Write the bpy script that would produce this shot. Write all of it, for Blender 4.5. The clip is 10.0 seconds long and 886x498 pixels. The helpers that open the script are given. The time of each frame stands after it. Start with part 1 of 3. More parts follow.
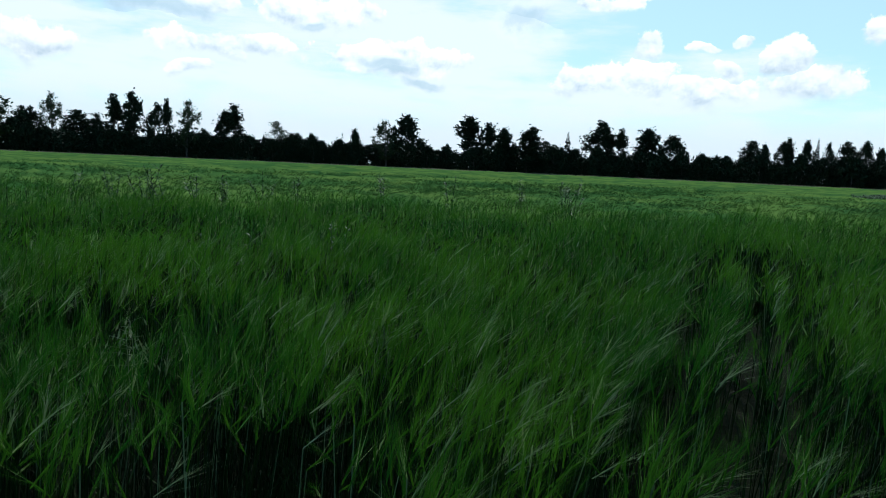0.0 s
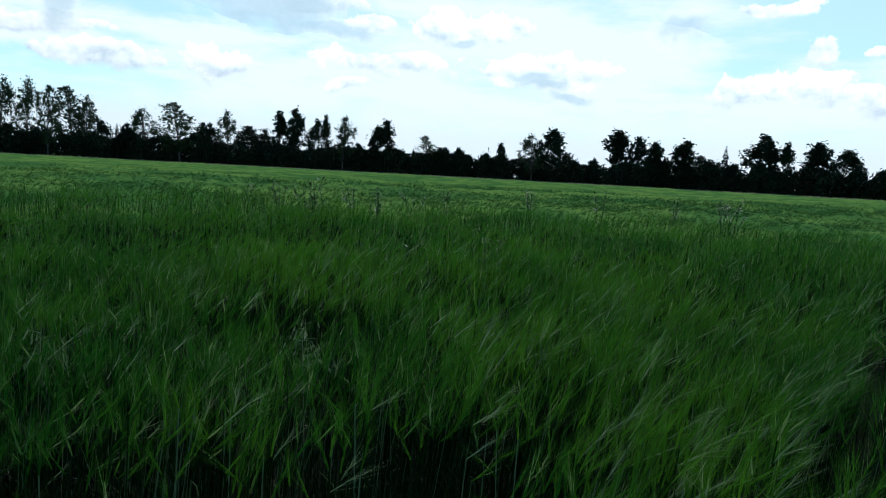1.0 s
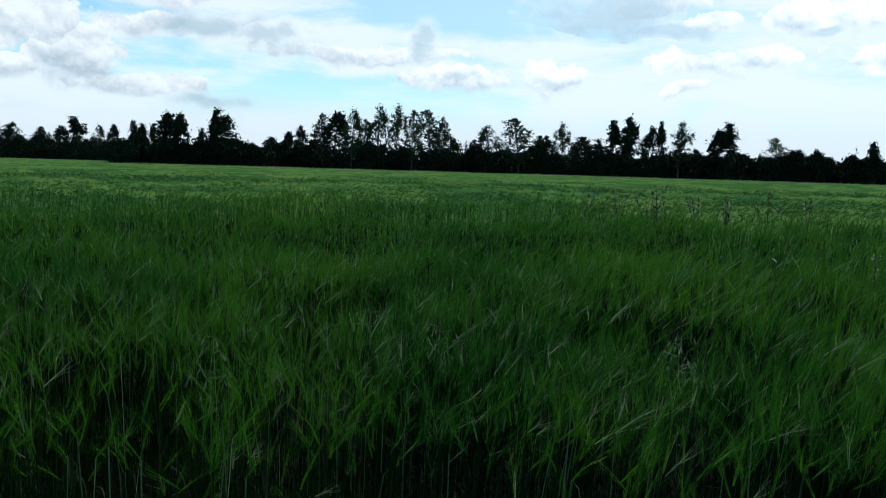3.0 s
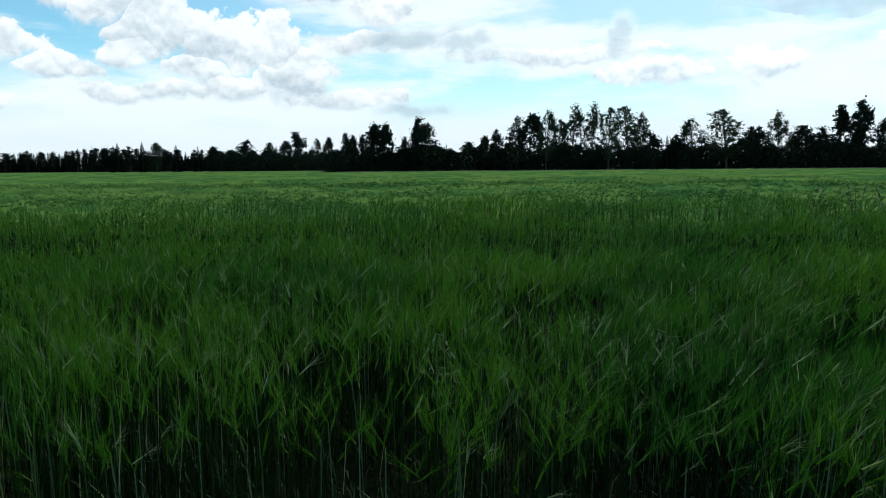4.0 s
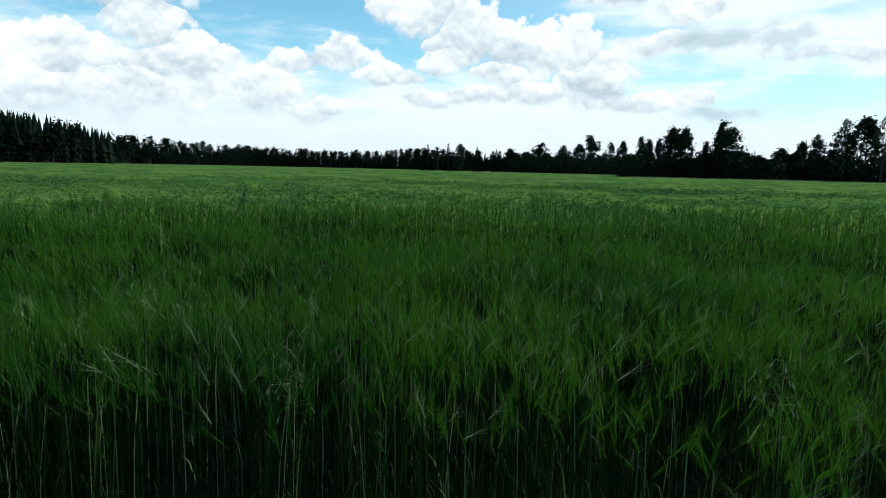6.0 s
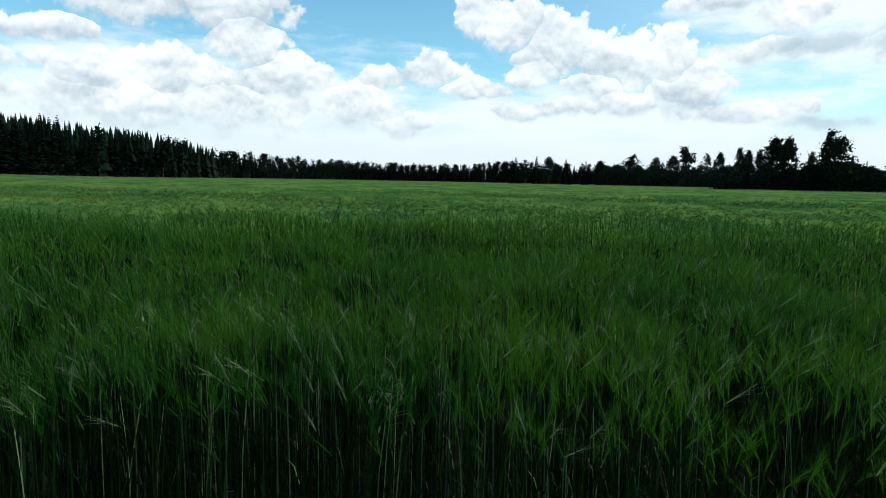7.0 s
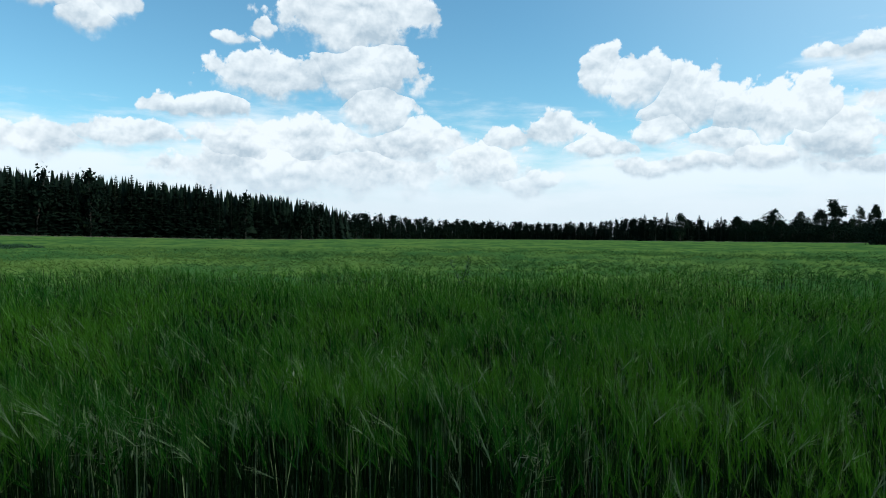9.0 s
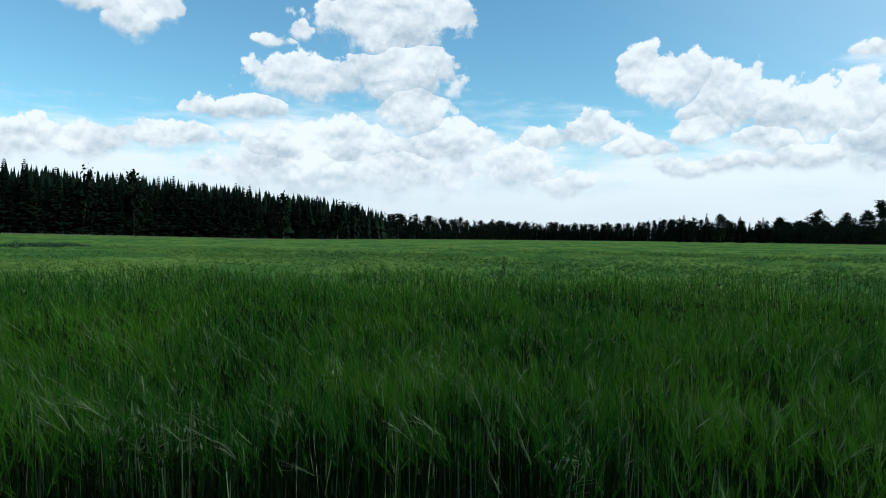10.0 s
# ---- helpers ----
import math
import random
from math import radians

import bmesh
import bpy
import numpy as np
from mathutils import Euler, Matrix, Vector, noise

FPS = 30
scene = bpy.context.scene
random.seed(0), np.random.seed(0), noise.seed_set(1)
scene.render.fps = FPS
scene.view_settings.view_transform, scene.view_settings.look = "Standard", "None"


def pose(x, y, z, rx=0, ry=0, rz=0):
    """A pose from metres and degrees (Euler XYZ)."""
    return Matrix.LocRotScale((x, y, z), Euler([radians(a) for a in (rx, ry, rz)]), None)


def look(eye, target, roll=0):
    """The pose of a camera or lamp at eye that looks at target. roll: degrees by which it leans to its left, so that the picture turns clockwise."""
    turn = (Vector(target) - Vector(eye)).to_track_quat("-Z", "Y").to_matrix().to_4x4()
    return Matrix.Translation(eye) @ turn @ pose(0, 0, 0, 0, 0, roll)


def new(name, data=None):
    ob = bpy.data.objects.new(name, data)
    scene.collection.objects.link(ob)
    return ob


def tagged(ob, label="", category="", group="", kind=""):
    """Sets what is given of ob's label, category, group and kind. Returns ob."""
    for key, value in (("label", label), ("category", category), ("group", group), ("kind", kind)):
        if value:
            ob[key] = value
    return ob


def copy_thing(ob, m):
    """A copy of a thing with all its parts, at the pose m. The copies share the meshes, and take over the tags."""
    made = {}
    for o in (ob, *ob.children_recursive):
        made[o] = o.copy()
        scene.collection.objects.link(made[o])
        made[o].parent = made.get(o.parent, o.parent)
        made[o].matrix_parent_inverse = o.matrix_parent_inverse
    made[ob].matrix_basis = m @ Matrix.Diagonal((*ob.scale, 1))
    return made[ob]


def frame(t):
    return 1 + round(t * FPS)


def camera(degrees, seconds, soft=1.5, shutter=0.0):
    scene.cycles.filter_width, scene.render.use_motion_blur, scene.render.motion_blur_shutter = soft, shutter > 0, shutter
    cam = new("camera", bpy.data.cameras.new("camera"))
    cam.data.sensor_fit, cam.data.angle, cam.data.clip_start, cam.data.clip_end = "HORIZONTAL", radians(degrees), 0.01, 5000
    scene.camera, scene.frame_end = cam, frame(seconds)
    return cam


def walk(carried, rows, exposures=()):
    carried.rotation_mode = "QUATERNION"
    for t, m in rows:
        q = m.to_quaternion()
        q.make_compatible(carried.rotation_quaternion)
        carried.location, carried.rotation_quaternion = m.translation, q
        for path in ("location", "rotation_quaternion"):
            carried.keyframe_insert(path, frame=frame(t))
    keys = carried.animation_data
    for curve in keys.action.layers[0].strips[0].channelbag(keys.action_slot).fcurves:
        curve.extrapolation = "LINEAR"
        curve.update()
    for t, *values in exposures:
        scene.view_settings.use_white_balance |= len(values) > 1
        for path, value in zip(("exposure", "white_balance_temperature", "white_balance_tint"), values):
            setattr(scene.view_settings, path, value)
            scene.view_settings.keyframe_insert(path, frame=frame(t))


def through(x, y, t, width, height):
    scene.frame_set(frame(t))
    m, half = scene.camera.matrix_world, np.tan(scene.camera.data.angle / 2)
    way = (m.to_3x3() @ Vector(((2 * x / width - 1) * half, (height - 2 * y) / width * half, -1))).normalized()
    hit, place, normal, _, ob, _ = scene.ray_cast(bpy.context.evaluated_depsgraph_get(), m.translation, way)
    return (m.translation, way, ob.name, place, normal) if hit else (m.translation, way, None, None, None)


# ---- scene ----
LENS = 66.1
cam = camera(LENS, 10.0, soft=1.0)
EYE = 1.6      # height of the camera over the soil
REACH = 0.42   # it is held out in front of the body, which turns on the spot

# seconds, yaw, pitch, roll
TURN = [
    (0.0, 3.36, -6.93, -2.57), (0.5, 6.77, -6.68, -3.05), (1.0, 15.43, -6.36, -3.08), (1.5, 22.54, -6.84, -2.68),
    (2.0, 28.89, -6.73, -2.63), (2.5, 34.31, -6.76, -2.28), (3.0, 42.66, -6.73, -1.65), (3.2, 47.29, -6.40, -0.58),
    (4.3, 62.61, -6.98, -0.99), (4.5, 65.81, -6.93, -2.36), (5.0, 73.55, -6.77, -2.63), (5.5, 76.92, -7.30, -2.25),
    (6.0, 82.81, -6.67, -1.28), (6.2, 84.63, -6.28, -1.43), (7.3, 92.48, -5.18, -0.83), (7.5, 94.21, -4.52, -0.83),
    (8.0, 96.88, -2.76, -1.24), (8.5, 99.01, -1.44, -1.41), (9.0, 100.58, -0.90, -0.37), (9.5, 101.69, -0.67, -0.56),
    (10.0, 103.53, -0.89, -0.58)]
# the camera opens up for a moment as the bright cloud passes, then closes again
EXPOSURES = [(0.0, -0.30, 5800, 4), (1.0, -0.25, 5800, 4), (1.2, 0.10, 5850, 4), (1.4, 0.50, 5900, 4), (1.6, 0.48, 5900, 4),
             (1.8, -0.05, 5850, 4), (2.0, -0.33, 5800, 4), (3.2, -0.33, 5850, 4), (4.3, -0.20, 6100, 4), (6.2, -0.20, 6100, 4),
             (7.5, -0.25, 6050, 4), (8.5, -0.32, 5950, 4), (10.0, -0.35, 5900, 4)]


def ahead(az, dist):
    """The place on the plan at a bearing (degrees, counted to the left of +y) and a distance."""
    a = radians(az)
    return -math.sin(a) * dist, math.cos(a) * dist


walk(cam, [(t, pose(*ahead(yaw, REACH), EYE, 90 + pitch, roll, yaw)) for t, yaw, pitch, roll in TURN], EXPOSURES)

# ---------------------------------------------------------------- light
SUN_AZ, SUN_EL = 4.0, 38.0
sun = new("sun", bpy.data.lights.new("sun", "SUN"))
sun.data.energy, sun.data.angle, sun.data.color = 4.2, radians(3), (1.0, 0.95, 0.86)
sx, sy = ahead(SUN_AZ, 1.0)
sun.matrix_world = look((sx * 50, sy * 50, 50 * math.tan(radians(SUN_EL))), (0, 0, 0))


class Nodes:
    """Short hand for a node tree."""

    def __init__(self, tree):
        self.tree = tree
        tree.nodes.clear()

    def add(self, kind, **inputs):
        node = self.tree.nodes.new(kind)
        for key, value in inputs.items():
            self.feed(node.inputs[key.replace("_", " ")], value)
        return node

    def feed(self, socket, value):
        if isinstance(value, bpy.types.NodeSocket):
            self.tree.links.new(value, socket)
        else:
            socket.default_value = value

    def math(self, op, a, b=0.0, c=0.0, clamp=False):
        node = self.tree.nodes.new("ShaderNodeMath")
        node.operation, node.use_clamp = op, clamp
        for k, value in enumerate((a, b, c)):
            self.feed(node.inputs[k], value)
        return node.outputs[0]

    def vec(self, op, a, b=(0, 0, 0)):
        node = self.tree.nodes.new("ShaderNodeVectorMath")
        node.operation = op
        self.feed(node.inputs[0], a)
        self.feed(node.inputs[1], b)
        return node.outputs["Value"] if op == "LENGTH" else node.outputs["Vector"]

    def noise(self, at, scale, detail=4.0, rough=0.55, warp=0.0):
        node = self.add("ShaderNodeTexNoise", Vector=at, Scale=scale, Detail=detail, Roughness=rough, Distortion=warp)
        return node.outputs[0]

    def span(self, value, low, high, to_low=0.0, to_high=1.0, smooth=True):
        node = self.tree.nodes.new("ShaderNodeMapRange")
        node.interpolation_type = "SMOOTHSTEP" if smooth else "LINEAR"
        for k, v in enumerate((value, low, high, to_low, to_high)):
            self.feed(node.inputs[k], v)
        return node.outputs[0]

    def mix(self, factor, a, b):
        node = self.tree.nodes.new("ShaderNodeMix")
        node.data_type = "RGBA"
        self.feed(node.inputs[0], factor)
        self.feed(node.inputs[6], a)
        self.feed(node.inputs[7], b)
        return node.outputs[2]


# heaps of fair-weather cloud: bearing, height over the horizon, half width, half height, in degrees
HEAPS_TOWER = [
    (109.1, 21.9, 6.1, 3.6), (108.2, 17.4, 5.2, 3.1), (106.9, 13.3, 4.3, 3.2), (106.2, 10.6, 2.8, 2.3), (114.8, 12.6, 3.9, 1.8),
    (120.8, 10.0, 3.7, 0.9), (125.4, 7.8, 4.6, 1.0), (131.7, 7.1, 3.7, 1.2), (135.9, 6.6, 3.4, 1.3), (116.8, 7.2, 2.8, 2.0),
    (111.3, 7.7, 5.1, 1.8), (103.3, 8.0, 4.3, 1.8), (97.2, 5.9, 3.1, 2.0), (93.9, 4.6, 2.8, 1.0), (107.6, 5.5, 8.0, 2.1),
    (114.1, 5.4, 7.3, 2.3), (131.3, 17.0, 3.0, 0.8), (128.3, 16.4, 1.9, 1.3), (126.5, 17.3, 1.7, 1.4), (117.6, 15.4, 1.2, 0.6),
    (115.5, 16.3, 0.7, 0.6)]
HEAPS_RAMP = [
    (87.6, 13.1, 1.5, 2.0), (84.7, 12.3, 2.0, 2.0), (81.1, 10.4, 3.4, 2.5), (77.9, 9.5, 2.1, 1.9), (82.9, 8.9, 2.5, 1.3),
    (78.9, 7.6, 3.1, 1.5), (75.1, 9.5, 1.9, 2.6), (71.8, 9.6, 1.7, 2.3), (95.1, 8.3, 1.4, 0.9), (91.6, 8.5, 2.3, 1.4),
    (87.4, 7.4, 3.1, 0.9), (80.8, 5.9, 3.2, 0.8), (83.9, 6.0, 2.9, 0.9), (75.6, 6.4, 2.4, 1.2), (70.8, 7.4, 3.1, 2.6),
    (65.9, 10.1, 2.7, 0.9), (63.6, 12.5, 2.2, 1.4), (67.7, 5.7, 5.1, 0.9), (69.0, 13.7, 2.8, 0.9), (64.2, 12.5, 2.6, 1.4)]
HEAPS_SUN = [
    (42.2, 7.1, 3.6, 0.8), (34.8, 7.3, 2.3, 1.3), (22.2, 11.4, 2.0, 0.8), (49.8, 8.9, 7.3, 0.7), (25.9, 12.7, 2.7, 1.1),
    (34.3, 7.4, 2.4, 1.1), (20.5, 8.4, 4.6, 0.9), (7.6, 8.2, 5.1, 1.3), (14.1, 11.3, 4.0, 1.3), (23.4, 6.6, 1.4, 0.5)]
HEAPS_GREY = [
    (44.3, 10.3, 1.2, 1.4), (29.7, 12.6, 5.4, 2.0), (61.7, 10.1, 3.1, 0.9), (56.8, 9.9, 3.7, 1.0), (61.8, 4.7, 2.3, 0.6),
    (8.1, 8.1, 1.9, 0.5), (5.0, 6.7, 1.4, 0.4), (14.5, 10.3, 1.3, 0.4), (-2.8, 11.9, 2.0, 1.7), (7.6, 7.7, 1.8, 0.4),
    (5.1, 6.6, 1.3, 0.4), (25.0, 10.9, 2.8, 0.7)]
HEAPS_WEST = [
    (-13.1, 9.6, 1.3, 1.4), (-13.1, 7.3, 1.9, 1.2), (-8.5, 6.9, 2.7, 1.2), (-18.6, 8.0, 1.0, 1.2), (-17.1, 6.7, 3.1, 1.0),
    (-22.6, 9.0, 1.3, 1.3), (-24.1, 7.1, 2.6, 1.4), (-16.9, 9.7, 1.1, 0.4), (-19.3, 10.2, 0.9, 0.4), (-27.6, 10.4, 1.1, 1.3),
    (-9.6, 13.1, 2.2, 0.6)]
# broad thin veils, lit by the sun behind them
VEILS = [
    (108.0, 6.2, 15.0, 3.0), (125.4, 5.2, 16.9, 2.6), (80.4, 5.1, 12.8, 2.2), (56.2, 10.0, 10.9, 1.4), (76.7, 4.4, 13.7, 2.3), (60.8, 12.8, 6.5, 1.7),
    (51.0, 8.7, 10.9, 1.1), (35.8, 9.3, 9.2, 0.9), (29.1, 5.9, 11.9, 1.6), (18.0, 7.2, 7.3, 2.2), (12.1, 10.8, 12.9, 3.6),
    (2.1, 9.4, 8.3, 5.7), (12.3, 10.8, 8.5, 2.5), (18.8, 8.1, 8.1, 2.1), (15.7, 5.3, 10.6, 2.0), (33.3, 7.6, 5.2, 2.3),
    (-13.0, 6.2, 12.7, 2.2)]

world = bpy.data.worlds.new("sky")
scene.world = world
world.use_nodes = True
W = Nodes(world.node_tree)
sky = W.add("ShaderNodeTexSky")
sky.sky_type, sky.sun_disc = "NISHITA", False
sky.sun_elevation, sky.sun_rotation = radians(SUN_EL), radians(-SUN_AZ)
sky.air_density, sky.dust_density, sky.ozone_density = 1.0, 0.2, 1.0
way = W.add("ShaderNodeTexCoord").outputs["Generated"]
xyz = W.add("ShaderNodeSeparateXYZ", Vector=way)
el = W.math("MULTIPLY", W.math("ARCSINE", xyz.outputs[2]), 57.2958)
az = W.math("MULTIPLY", W.math("ARCTAN2", W.math("MULTIPLY", xyz.outputs[0], -1.0), xyz.outputs[1]), 57.2958)
flat = W.add("ShaderNodeCombineXYZ", X=az, Y=el).outputs[0]


def cauliflower(at, scale, detail):
    """Rounded heads: high in the middle of each, cut deep between them."""
    node = W.add("ShaderNodeTexVoronoi", Vector=at, Scale=scale, Detail=detail, Roughness=0.55, Lacunarity=2.1)
    node.feature, node.normalize = "F1", True
    return W.math("SUBTRACT", 1.0, W.math("MULTIPLY", node.outputs["Distance"], 2.0))


stir = W.add("ShaderNodeTexNoise", Vector=way, Scale=14.0, Detail=3.0)
bent = W.vec("ADD", way, W.vec("MULTIPLY", W.vec("SUBTRACT", stir.outputs["Color"], (0.5, 0.5, 0.5)), (0.03, 0.03, 0.03)))
heads, heads_up = cauliflower(bent, 26.0, 3.0), cauliflower(W.vec("ADD", bent, (0.003, 0.0, 0.009)), 26.0, 3.0)
billow = W.noise(way, 22.0, 6.0, 0.62)
frayed = W.vec("ADD", flat, W.vec("MULTIPLY", W.vec("SUBTRACT", stir.outputs["Color"], (0.5, 0.5, 0.5)), (3.6, 2.8, 0.0)))


def heap_at(puffs, at):
    """How deep a place of the sky lies in a heap of round puffs, and how high in its own puff."""
    best, level = -5000.0, W.add("ShaderNodeSeparateXYZ", Vector=at).outputs[1]
    for ca, ce, ra, re in puffs:
        ra, re = ra * 1.28, re * 1.22
        off = W.vec("MULTIPLY_ADD", at, (1 / ra, 1 / re, 0))
        off.node.inputs[2].default_value = (-ca / ra, -ce / re, 0)
        depth = W.math("FLOOR", W.math("MULTIPLY_ADD", W.vec("LENGTH", off), -1000.0, 1000.0))
        height = W.math("MULTIPLY_ADD", level, 0.3 / re, 0.5 - 0.3 * ce / re, clamp=True)
        best = W.math("MAXIMUM", best, W.math("MULTIPLY_ADD", height, 0.99, depth))
    whole = W.math("FLOOR", best)
    return W.math("DIVIDE", whole, 1000.0), W.math("MULTIPLY_ADD", W.math("SUBTRACT", best, whole), 3.37, -1.67)


edge = W.math("ADD", W.math("MULTIPLY", W.math("SUBTRACT", heads, 0.45), 0.75), W.math("MULTIPLY", W.math("SUBTRACT", billow, 0.5), 1.5))
heap, side = heap_at(HEAPS_TOWER + HEAPS_RAMP + HEAPS_SUN + HEAPS_WEST, frayed)
# the same sort of cloud goes on over the rest of the sky
high = W.span(el, 19.0, 27.0)
rest = W.span(W.noise(way, 3.2, 3.0, 0.5), 0.5, 0.75, -0.9, 0.7)
rest = W.math("ADD", W.math("MULTIPLY", rest, high), W.math("MULTIPLY", W.math("SUBTRACT", high, 1.0), 1.0))
heap = W.math("MAXIMUM", heap, rest)
# crisp heads, feet that melt into the haze
cover = W.math("MULTIPLY", W.span(W.math("ADD", heap, edge), -0.06, W.span(side, -0.9, 0.2, 0.75, 0.10)), 0.96)
grey, grey_side = heap_at(HEAPS_GREY, frayed)
grey = W.math("MULTIPLY", W.span(W.math("ADD", grey, edge), -0.3, 0.7), 0.8)
relief = W.math("MULTIPLY", W.math("SUBTRACT", heads, heads_up), 1.3)
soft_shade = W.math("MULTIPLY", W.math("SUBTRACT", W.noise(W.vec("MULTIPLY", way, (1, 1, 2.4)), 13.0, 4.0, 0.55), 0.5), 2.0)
lit = W.math("ADD", W.math("ADD", relief, W.math("ADD", 0.60, W.math("MULTIPLY", side, 0.5))), soft_shade, clamp=True)
toward = W.add("ShaderNodeVectorMath")
toward.operation = "DOT_PRODUCT"
W.feed(toward.inputs[0], way)
se = radians(SUN_EL)
toward.inputs[1].default_value = (sx * math.cos(se), sy * math.cos(se), math.sin(se))
glare = W.span(toward.outputs["Value"], 0.45, 1.0)
# overhead one sees the grey undersides
under = W.span(el, 20.0, 40.0, 1.0, 0.40)
cloud = W.mix(lit, (0.70, 0.79, 0.87, 1), (1.30, 1.29, 1.28, 1))
cloud = W.mix(grey, cloud, W.mix(W.span(grey_side, 0.3, 1.0), (0.58, 0.74, 0.83, 1), (0.95, 1.02, 1.05, 1)))
cover = W.math("MAXIMUM", cover, grey)
cloud = W.vec("SCALE", cloud)
W.feed(cloud.node.inputs["Scale"], W.math("MULTIPLY", under, W.math("ADD", 0.95, W.math("MULTIPLY", glare, 0.25))))
haze = W.math("MULTIPLY", W.span(el, 10.0, 2.0), 0.92)
streak = W.noise(W.vec("MULTIPLY", way, (1, 1, 5.0)), 6.0, 5.0, 0.6)
thin, _ = heap_at(VEILS, frayed)
veil = W.math("MULTIPLY", W.span(W.math("ADD", thin, W.math("MULTIPLY", W.math("SUBTRACT", streak, 0.5), 3.0)), -0.45, 0.7), 0.9)
haze = W.math("MAXIMUM", haze, W.math("MULTIPLY", W.span(toward.outputs["Value"], 0.15, 0.85), 0.75))
back_sky = W.add("ShaderNodeBackground", Color=W.vec("MULTIPLY", sky.outputs[0], (0.80, 1.12, 1.10)), Strength=0.168)
back_haze = W.add("ShaderNodeBackground", Color=W.mix(W.span(el, 8.0, 2.5), (0.70, 0.88, 0.99, 1), (0.91, 0.96, 1.0, 1)), Strength=1.12)
back_cloud = W.add("ShaderNodeBackground", Color=cloud, Strength=1.0)
back_veil = W.add("ShaderNodeBackground", Color=(1.0, 1.02, 1.03, 1), Strength=1.2)
m0 = W.add("ShaderNodeMixShader", Fac=veil)
m1 = W.add("ShaderNodeMixShader", Fac=haze)
W.tree.links.new(back_sky.outputs[0], m1.inputs[1])
W.tree.links.new(back_haze.outputs[0], m1.inputs[2])
W.tree.links.new(m1.outputs[0], m0.inputs[1])
W.tree.links.new(back_veil.outputs[0], m0.inputs[2])
m2 = W.add("ShaderNodeMixShader", Fac=cover)
W.tree.links.new(m0.outputs[0], m2.inputs[1])
W.tree.links.new(back_cloud.outputs[0], m2.inputs[2])
m3 = W.add("ShaderNodeMixShader", Fac=W.math("MULTIPLY", W.span(el, 6.5, 1.5), 0.75))
W.tree.links.new(m2.outputs[0], m3.inputs[1])
W.tree.links.new(back_haze.outputs[0], m3.inputs[2])
W.tree.links.new(m3.outputs[0], W.add("ShaderNodeOutputWorld").inputs[0])


# ---------------------------------------------------------------- materials
def plant_material(name, dark, light, odd, rough=0.6, patch=0.0, through=0.0, wild=0.5, gloss=0.08, odd_from=0.93):
    """Leaf, stalk or needle: two greens mixed by growth over metres and from blade to blade, and an odd paler one."""
    mat = bpy.data.materials.new(name)
    mat.use_nodes = True
    n = Nodes(mat.node_tree)
    place = n.add("ShaderNodeNewGeometry")
    at = place.outputs["Position"]
    own = place.outputs["Random Per Island"]
    tone = n.math("MULTIPLY", own, wild)
    if patch:
        flatter = n.vec("MULTIPLY", at, (1.0, 1.0, 0.0))
        wide = n.span(n.noise(flatter, patch, 3.0, 0.6, 0.4), 0.40, 0.60)
        tone = n.math("ADD", n.math("MULTIPLY", wide, 1.0 - wild), tone)
    else:
        tone = n.math("ADD", n.math("MULTIPLY", n.noise(at, 0.9, 3.0), 1.0 - wild), tone)
    colour = n.mix(tone, (*dark, 1), (*light, 1))
    strange = n.span(own, odd_from, odd_from + 0.04)
    colour = n.mix(strange, colour, (*odd, 1))
    grain = n.noise(at, 140.0, 2.0)
    shader = n.add("ShaderNodeBsdfPrincipled", Base_Color=colour, Roughness=n.span(grain, 0.2, 0.8, rough - 0.1, rough + 0.15))
    shader.inputs["Specular IOR Level"].default_value = gloss
    result = shader.outputs[0]
    if through:
        trans = n.add("ShaderNodeBsdfTranslucent", Color=colour)
        m = n.add("ShaderNodeMixShader", Fac=through)
        n.tree.links.new(result, m.inputs[1])
        n.tree.links.new(trans.outputs[0], m.inputs[2])
        result = m.outputs[0]
    n.tree.links.new(result, n.add("ShaderNodeOutputMaterial").inputs[0])
    return mat


def ground_material(name, dark, light, scale, bump):
    mat = bpy.data.materials.new(name)
    mat.use_nodes = True
    n = Nodes(mat.node_tree)
    at = n.add("ShaderNodeNewGeometry").outputs["Position"]
    wide, fine = n.noise(at, scale, 4.0), n.noise(at, scale * 30, 4.0, 0.65)
    colour = n.mix(n.span(n.math("ADD", n.math("MULTIPLY", wide, 0.6), n.math("MULTIPLY", fine, 0.4)), 0.35, 0.65), (*dark, 1), (*light, 1))
    relief = n.add("ShaderNodeBump", Strength=bump, Distance=0.05, Height=fine)
    shader = n.add("ShaderNodeBsdfPrincipled", Base_Color=colour, Roughness=0.9, Normal=relief.outputs[0])
    shader.inputs["Specular IOR Level"].default_value = 0.03
    n.tree.links.new(shader.outputs[0], n.add("ShaderNodeOutputMaterial").inputs[0])
    return mat


